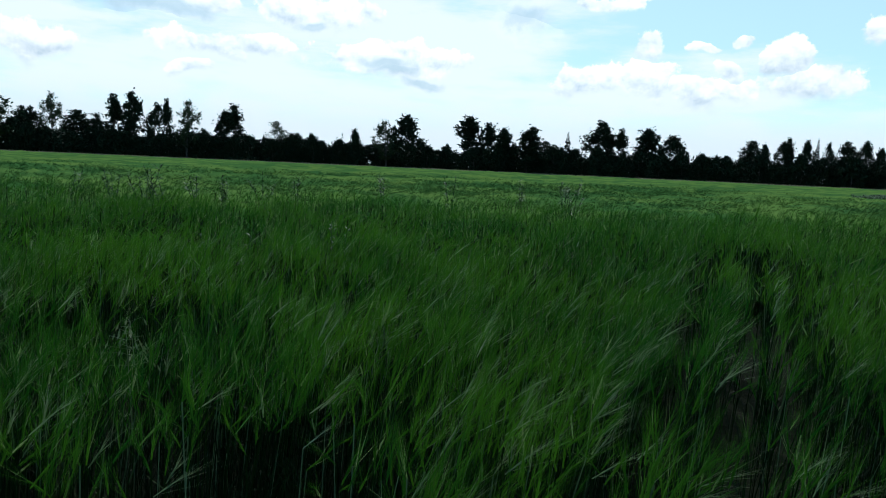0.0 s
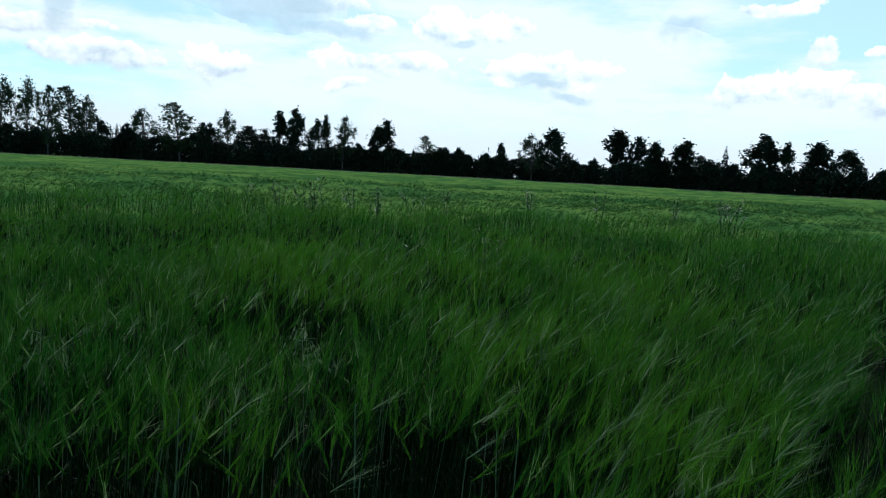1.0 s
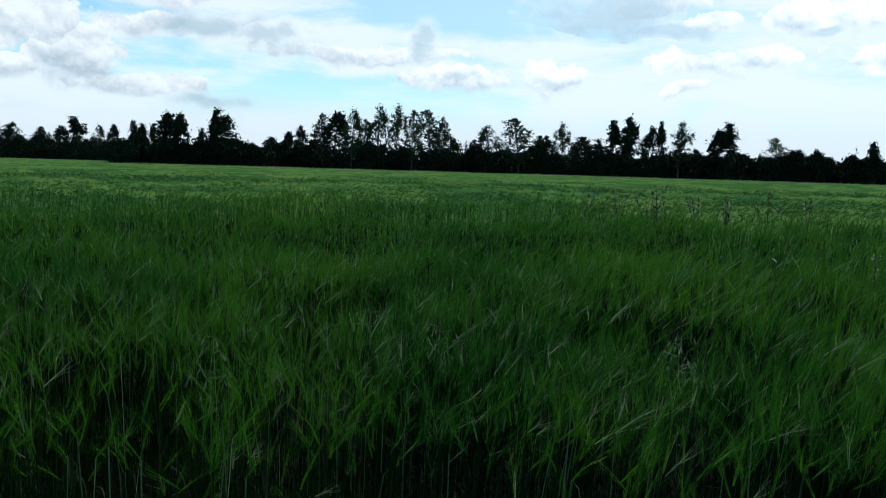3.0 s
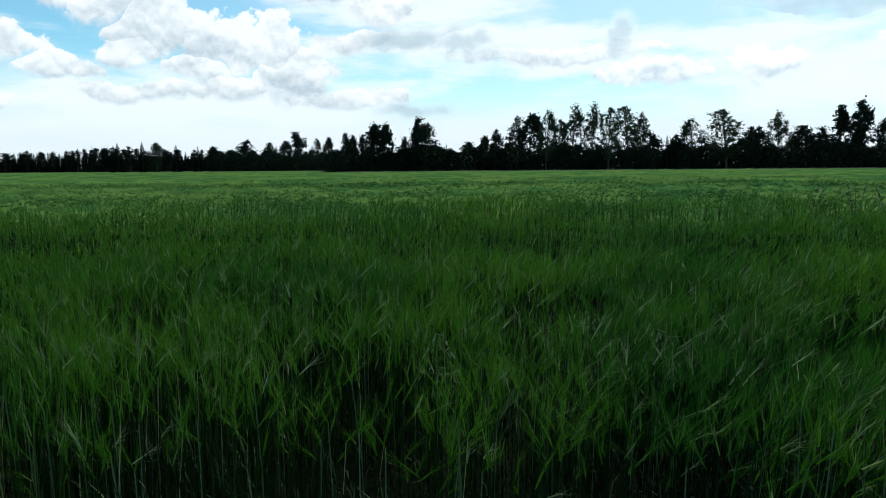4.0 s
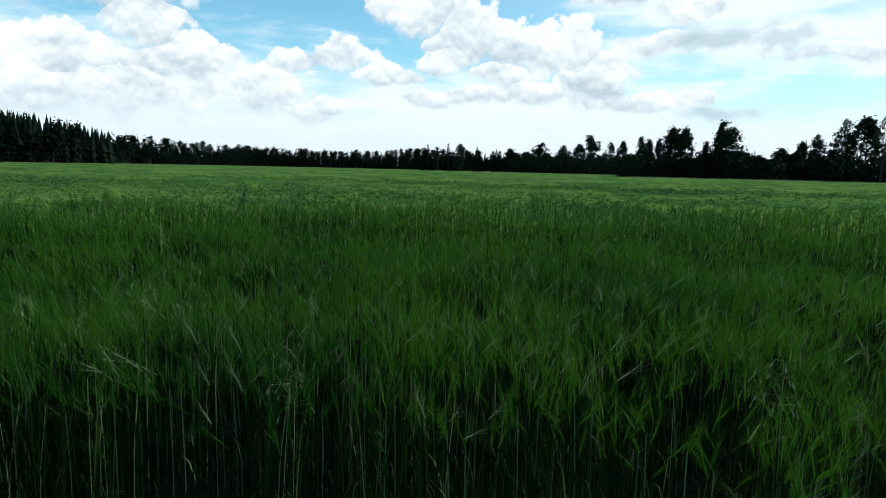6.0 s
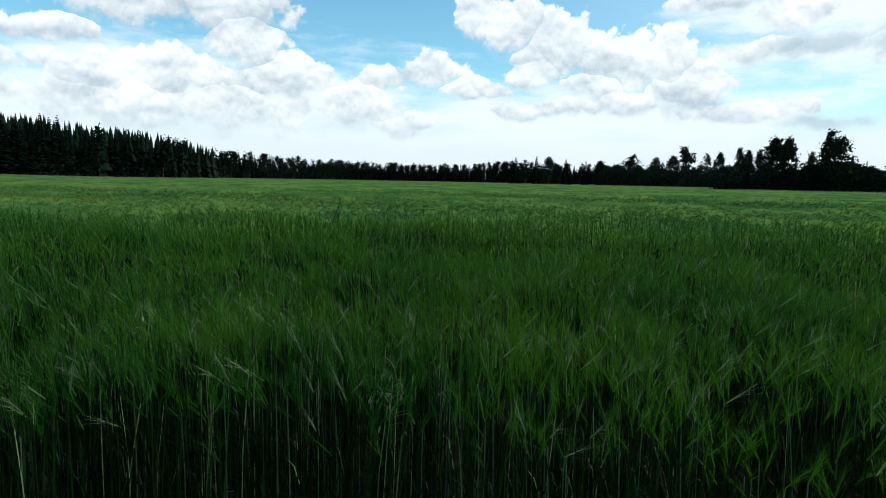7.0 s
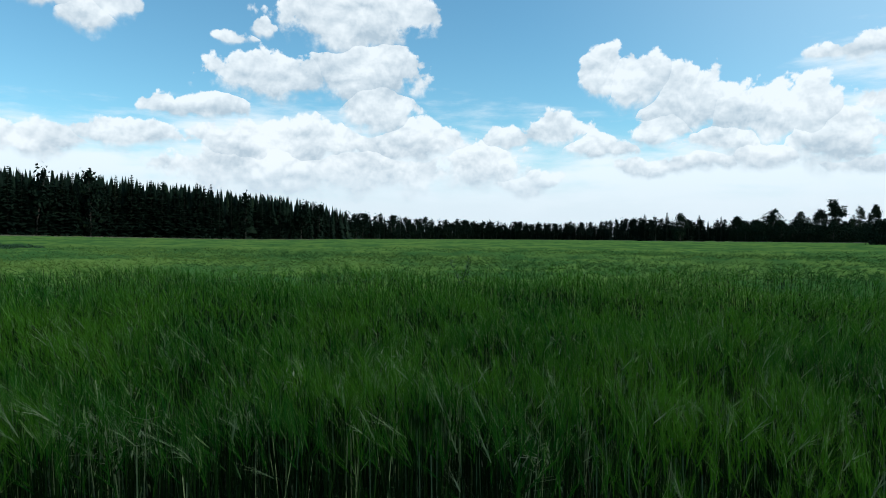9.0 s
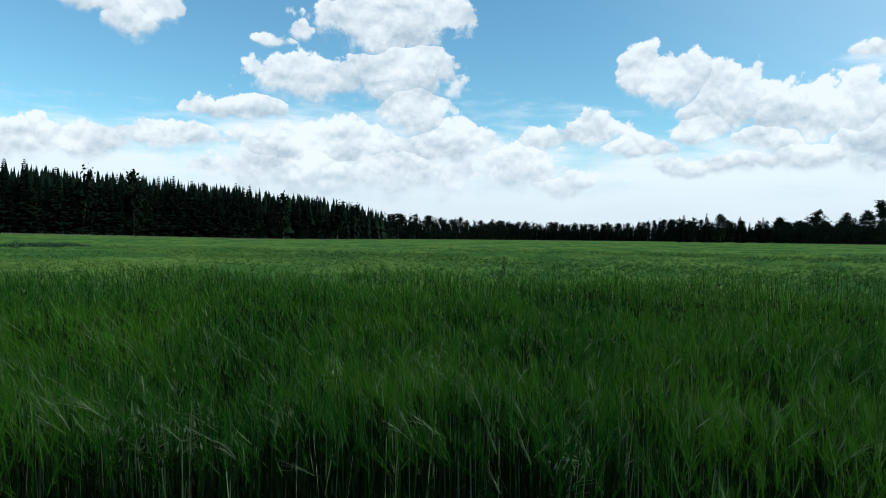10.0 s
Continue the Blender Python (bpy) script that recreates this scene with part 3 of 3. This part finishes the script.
def row_of_trees(dist, rows, group):
    """Trees of a row: kind, bearing, height of the top over the horizon and half width, in degrees."""
    for kind, bearing, top, half in rows:
        d = dist * pick.uniform(0.97, 1.06)
        x, y = ahead(bearing, d)
        tree(KINDS[kind], x, y, (EYE + d * math.tan(radians(top))) * 1.05, max(0.5, d * radians(half) * (1.3 if dist < 300 else 1.2)), group)


ROW = "trees along the far edge of the field"
row_of_trees(190, [
    ("b", 32.9, 3.67, 0.71), ("d", 34.1, 2.66, 0.63), ("d", 34.9, 2.4, 0.51), ("d", 31.4, 2.67, 1.1),
    ("p", 28.9, 3.97, 0.61), ("p", 27.6, 4.33, 0.66), ("p", 29.7, 2.59, 0.45), ("d", 26.2, 3.47, 0.8),
    ("p", 25.1, 3.98, 0.36), ("b", 23.8, 3.77, 0.82), ("d", 22.7, 1.9, 0.63), ("p", 21.5, 3.37, 0.63),
    ("p", 20.0, 3.82, 0.73), ("d", 19.0, 1.54, 0.52),
], ROW)
row_of_trees(190, [
    ("s", 18.0, 1.81, 0.4), ("b", 16.7, 2.79, 0.8), ("d", 15.4, 1.95, 0.63), ("d", 13.6, 1.5, 1.37),
    ("x", 12.0, 2.13, 0.18), ("x", 11.4, 2.39, 0.37), ("p", 10.8, 2.65, 0.32), ("b", 8.1, 3.24, 0.84),
    ("d", 6.4, 3.79, 1.17), ("d", 5.3, 1.99, 0.7), ("d", 4.7, 1.32, 0.66),
], ROW)
row_of_trees(192, [
    ("d", 3.1, 0.65, 0.47), ("p", 1.0, 4.08, 0.93), ("d", -0.4, 3.4, 0.84), ("p", -1.5, 3.21, 0.65),
    ("p", -3.5, 3.29, 0.92), ("d", -5.2, 2.21, 0.69), ("s", -6.8, 3.14, 0.5), ("d", -6.2, 1.79, 0.55),
    ("d", -9.0, 3.85, 1.24), ("p", -10.2, 3.52, 0.66), ("p", -11.2, 3.46, 0.48), ("p", -13.0, 3.52, 0.86),
    ("d", -14.7, 2.95, 1.01), ("d", -15.8, 2.15, 0.54),
], ROW)
row_of_trees(192, [
    ("d", -17.2, 1.32, 0.58), ("d", -18.6, 1.46, 1.01), ("d", -20.6, 2.73, 0.86), ("p", -21.9, 2.56, 0.34),
    ("d", -22.7, 2.7, 0.53), ("p", -23.5, 3.02, 0.37), ("d", -24.5, 2.83, 0.44), ("s", -25.1, 3.09, 0.33),
    ("d", -26.0, 2.67, 0.43), ("d", -27.0, 2.77, 0.69), ("d", -28.0, 2.83, 0.48), ("d", -29.1, 2.43, 0.47),
], ROW)
row_of_trees(190, [
    ("d", 66.9, 2.69, 0.47), ("p", 66.1, 2.67, 0.34), ("d", 65.4, 2.53, 0.41), ("p", 64.2, 3.53, 0.71),
    ("p", 63.5, 3.51, 0.57), ("p", 61.3, 3.92, 0.52), ("d", 60.1, 3.4, 0.95), ("d", 62.0, 2.37, 0.44),
    ("s", 58.5, 1.88, 0.35), ("p", 56.5, 2.08, 0.56), ("d", 57.6, 1.17, 0.6), ("d", 55.3, 2.41, 0.57),
    ("d", 54.3, 2.86, 0.5), ("b", 52.9, 3.94, 0.67),
], ROW)
row_of_trees(190, [
    ("d", 51.7, 4.02, 1.07), ("b", 50.3, 4.33, 0.69), ("b", 49.3, 3.59, 0.61), ("b", 48.2, 4.63, 0.84),
    ("b", 46.6, 4.72, 0.8), ("b", 45.3, 4.4, 0.68), ("b", 43.7, 4.48, 1.14), ("b", 42.8, 3.85, 0.64),
    ("d", 42.0, 2.52, 0.83), ("s", 40.8, 2.3, 0.37), ("d", 40.0, 2.24, 0.6), ("b", 38.8, 3.44, 0.84),
    ("b", 36.4, 4.01, 1.22), ("d", 34.8, 2.69, 0.56),
], ROW)
row_of_trees(400, [
    ("s", 84.1, 2.01, 0.46), ("s", 82.4, 2.13, 0.37), ("d", 81.4, 1.94, 0.56), ("s", 80.0, 1.91, 0.42),
    ("s", 78.4, 1.79, 0.33), ("p", 77.3, 1.78, 0.47), ("d", 75.9, 1.47, 0.56), ("d", 74.7, 2.16, 0.8),
    ("d", 73.0, 2.0, 0.56), ("d", 71.8, 2.13, 0.65), ("p", 70.5, 2.86, 0.6), ("b", 69.3, 2.36, 0.41),
    ("d", 68.3, 2.39, 0.46),
], ROW)


# bushes that close the foot of the row
for k in range(130):
    bearing = -34 + k * 0.86 + pick.uniform(-0.4, 0.4)
    far = 2.0 if bearing > 67.5 else 1.0
    d = (186 + pick.uniform(0, 6)) * far
    x, y = ahead(bearing, d)
    for step in ((0.43,) if far == 1 else (0.22, 0.43, 0.64)):
        tree("bush", *ahead(bearing + step, d + 6 * far), pick.uniform(4.6, 7.0) * (1 + 0.3 * (far - 1)), pick.uniform(3.0, 4.2), "bushes under the trees")
    tree("bush", x, y, pick.uniform(4.8, 7.8) * (1 + 0.4 * (far - 1)), pick.uniform(2.6, 4.0) * (1 + 0.3 * (far - 1)), "bushes under the trees")


# ---------------------------------------------------------------- conifer wood
def wood_top(bearing):
    """Height of the wood's skyline over the horizon, in degrees, against the bearing."""
    return float(np.interp(bearing, [78, 84, 90, 98, 104, 108.4, 109, 112, 120, 128, 135, 150], [1.5, 1.75, 1.35, 1.45, 1.75, 2.25, 2.6, 3.3, 4.25, 4.9, 5.25, 5.7]))


WOOD_H = 19.0
bearing = 146.0
while bearing > 64:
    top = wood_top(bearing)
    d = (WOOD_H - EYE) / math.tan(radians(top))
    step = math.degrees(3.0 / d) * (1.0 if bearing > 108.5 else 1.25)
    near = bearing > 108.5
    h = WOOD_H * (pick.uniform(0.84, 1.01) if near else pick.uniform(0.90, 1.04))
    x, y = ahead(bearing, d)
    kind = pick.choice(("spruce", "spruce", "spruce", "spruce", "spruce", "pine") if near else ("pine", "pine", "pine", "pine", "pine", "spruce"))
    tree(kind, x, y, h, h * (0.18 if near else 0.22) * pick.uniform(0.8, 1.3), "trees along the edge of the wood")
    bearing -= step * pick.uniform(0.6, 1.4)


def far_wood():
    """The body of the wood behind its edge: many plain spruces in one mesh."""
    s_v, s_t, base = [], [], 0
    me = MASTERS[("spruce", 0)].children[1].data if ("spruce", 0) in MASTERS else None
    r = np.random.default_rng(3)
    b = np.arange(64, 148, 0.22)
    for depth in (1.02, 1.05, 1.09):
        for bear in b + r.normal(0, 0.08, len(b)):
            top = wood_top(bear)
            d = (WOOD_H - EYE) / math.tan(radians(top)) * depth * r.uniform(0.995, 1.01)
            h = WOOD_H * depth * r.uniform(0.8, 0.98) * (1.0 if bear > 108.5 else 0.84)
            x, y = ahead(bear, d)
            n = 7
            for lev in range(5):
                z0, z1 = h * (0.0 + 0.18 * lev), h * min(1.0, 0.36 + 0.17 * lev)
                rad = h * 0.2 * (1 - 0.19 * lev) * r.uniform(0.85, 1.2)
                a = np.arange(n) * 2 * math.pi / n + r.uniform(0, 1)
                jag = rad * r.uniform(0.6, 1.25, n)
                ringv = np.stack((x + np.cos(a) * jag, y + np.sin(a) * jag, z0 + r.normal(0, h * 0.02, n)), -1)
                s_v.append(np.vstack((ringv, [[x, y, z1]])))
                k = np.arange(n)
                s_t.append(np.stack((k, (k + 1) % n, np.full(n, n)), -1) + base)
                base += n + 1
    ob = new("spruce_wood", mesh_of("spruce_wood", np.concatenate(s_v), np.concatenate(s_t), [BACKLIT_NEEDLE]))
    return tagged(ob, "dark spruce wood closing the field", "forest", kind="stuff")


far_wood()


# ---------------------------------------------------------------- grassy margin
def field_margin():
    """A belt of pale seeding grass between the barley and the trees."""
    r = np.random.default_rng(12)
    bearings = r.uniform(-36, 142, 15000)
    s_v, s_t = [], []
    for k, bear in enumerate(bearings):
        far = 181.0 if bear < 67.5 else 366.0 if bear < 84 else (WOOD_H - EYE) / math.tan(radians(wood_top(bear))) * 0.97
        x, y = ahead(bear, far - r.uniform(0, 5))
        z = float(terrain(x, y))
        u, h = np.array(ahead(bear + 90, 1.0)), r.uniform(0.75, 1.08)
        wide = r.uniform(0.10, 0.3) * far / 181
        tip = np.array((x, y)) + u * r.normal(0, 0.15)
        s_v += [(x - u[0] * wide, y - u[1] * wide, z), (x + u[0] * wide, y + u[1] * wide, z), (tip[0], tip[1], z + h)]
        s_t.append((3 * k, 3 * k + 1, 3 * k + 2))
    ob = new("field_margin", mesh_of("field_margin", s_v, s_t, [DRY_GRASS]))
    return tagged(ob, "pale seeding grass along the field's far edge", "grass", kind="stuff")


field_margin()


# ---------------------------------------------------------------- weeds in the crop
def weed(x, y, height, seed):
    """A tall dark weed that stands out of the crop: stem, side shoots, narrow leaves."""
    r = np.random.default_rng(seed)
    full = 1.0 if height > 1.2 else 0.4
    ob = new("tall_weed")
    tips = []
    for k in range(r.integers(2, 5)):
        lean = r.normal(0, 0.13, 2) * height
        pts = [(0, 0, 0), (lean[0] * 0.4, lean[1] * 0.4, height * 0.55), (lean[0], lean[1], height * r.uniform(0.8, 1.0))]
        stem = Sheaf()
        stem.tube(pts, [0.010 * full, 0.008 * full, 0.003], 5)
        v, t, _ = stem.arrays()
        part("stem", mesh_of("stem", v, t, [WEED]), ob)
        tips.append(np.array(pts))
    green = Sheaf()
    for pts in tips:
        for k in range(26):
            f = r.uniform(0.35, 1.0)
            at = pts[1] + (pts[2] - pts[1]) * (f - 0.5) * 2 if f > 0.5 else pts[1] * f * 2
            a = r.uniform(0, 6.28)
            d = np.array((math.cos(a), math.sin(a), r.uniform(0.3, 1.0)))
            ln = r.uniform(0.08, 0.2) * (1.3 - 0.5 * f) * full
            q = np.array((-math.sin(a), math.cos(a), 0))
            green.ribbon([at, at + d * ln * 0.5, at + d * ln - np.array((0, 0, ln * 0.3))], [0.007 * full, 0.024 * full, 0.0], q)
    v, t, _ = green.arrays()
    part("leaves", mesh_of("leaves", v, t, [WEED]), ob)["kind"] = "stuff"
    tagged(ob, "tall dark leafy weed standing above the barley", "weed", "weeds in the barley")
    ob.matrix_basis = pose(x, y, 0)
    return ob


def wild_oat(x, y, height, seed):
    """A wild oat: thin stem and a loose panicle of hanging pale spikelets."""
    r = np.random.default_rng(seed)
    ob = new("wild_oat")
    stem, ears = Sheaf(), Sheaf()
    top = np.array((r.normal(0, 0.04), r.normal(0, 0.04), height))
    stem.tube([(0, 0, 0), tuple(top * (0.5, 0.5, 0.6)), tuple(top)], [0.0028, 0.0022, 0.0008], 4)
    for k in range(17):
        f = r.uniform(0.76, 1.0)
        at = top * np.array((f * f, f * f, f))
        a = r.uniform(0, 6.28)
        out = np.array((math.cos(a), math.sin(a), 0))
        ln = r.uniform(0.03, 0.11) * (1.25 - f) * 2.2
        end = at + out * ln + np.array((0, 0, ln * 0.2))
        drop = end - np.array((0, 0, r.uniform(0.01, 0.03))) + out * 0.008
        stem.tube([tuple(at), tuple(end), tuple(drop)], [0.0009, 0.0007, 0.0006], 3)
        q = np.array((-math.sin(a), math.cos(a), 0))
        tip = drop - np.array((0, 0, 0.028)) + out * 0.012
        for side in (q, out):
            ears.ribbon([drop, drop * 0.55 + tip * 0.45, tip], [0.003, 0.010, 0.0], side)
    v, t, _ = stem.arrays()
    part("stem", mesh_of("stem", v, t, [OAT]), ob)
    v, t, _ = ears.arrays()
    part("panicle", mesh_of("panicle", v, t, [OAT]), ob, "pale hanging spikelets")["kind"] = "stuff"
    tagged(ob, "pale wild oat with drooping spikelets among the barley", "wild oat", "wild oats in the barley")
    ob.matrix_basis = pose(x, y, 0)
    return ob


for k, (bearing, d) in enumerate([(24.6, 3.3), (24.0, 3.45), (49.0, 3.95), (58.5, 3.2), (43.0, 3.6), (94.5, 2.95), (104.5, 4.5),
                                  (122.8, 3.45), (124.0, 3.5), (121.6, 3.4), (7.5, 3.7), (111.5, 4.2)]):
    wild_oat(*ahead(bearing, d), 0.90 + 0.05 * math.sin(k * 2.4), 100 + k)
for k, (bearing, d, h) in enumerate([(25.5, 14.5, 1.42), (24.7, 14.8, 1.35), (26.2, 14.2, 1.30), (22.6, 15.5, 1.30), (20.5, 15.0, 1.25),
                                     (2.6, 16.0, 1.40), (-6.6, 17.5, 1.35), (-7.3, 17.0, 1.32), (-3.0, 18.0, 1.32), (18.9, 6.3, 1.02),
                                     (12.8, 6.4, 1.02), (11.5, 6.6, 1.04), (10.0, 6.6, 1.02), (5.8, 6.8, 1.02), (15.0, 16.5, 1.28),
                                     (17.6, 17.0, 1.25), (98.6, 14.0, 1.25), (99.4, 14.5, 1.2), (96.2, 15.0, 1.15), (28.3, 15.5, 1.25),
                                     (31.2, 16.0, 1.22), (8.2, 19.0, 1.25), (77.0, 17.0, 1.15)]):
    weed(*ahead(bearing, d), h * 1.03, 300 + k)


def weed_patch(bearings, dists, count, seed):
    """A dark patch of leafy weeds that has outgrown the crop."""
    r = np.random.default_rng(seed)
    s = Sheaf()
    for k in range(count):
        mid = r.normal(0, 0.22, 2)
        x, y = ahead(bearings[0] + (bearings[1] - bearings[0]) * np.clip(0.5 + mid[0], 0, 1), dists[0] + (dists[1] - dists[0]) * np.clip(0.5 + mid[1], 0, 1))
        h = r.uniform(0.8, 1.06)
        for leaf in range(5):
            a = r.uniform(0, 6.28)
            f, q = np.array((math.cos(a), math.sin(a), 0)), np.array((-math.sin(a), math.cos(a), 0))
            z = h * r.uniform(0.6, 1.0)
            ln = r.uniform(0.15, 0.3)
            at = np.array((x, y, z - 0.1))
            s.ribbon([at, at + f * ln * 0.5 + (0, 0, 0.1), at + f * ln + (0, 0, r.uniform(-0.02, 0.1))], [0.03, 0.09, 0.0], q)
    v, t, _ = s.arrays()
    return tagged(new("weed_patch", mesh_of("weed_patch", v, t, [WEED])), "dark leafy weed patch within the barley", "weeds", kind="stuff")


weed_patch((130.8, 136.5), (52, 60), 900, 41)
weed_patch((-31.5, -27.5), (50, 58), 600, 42)
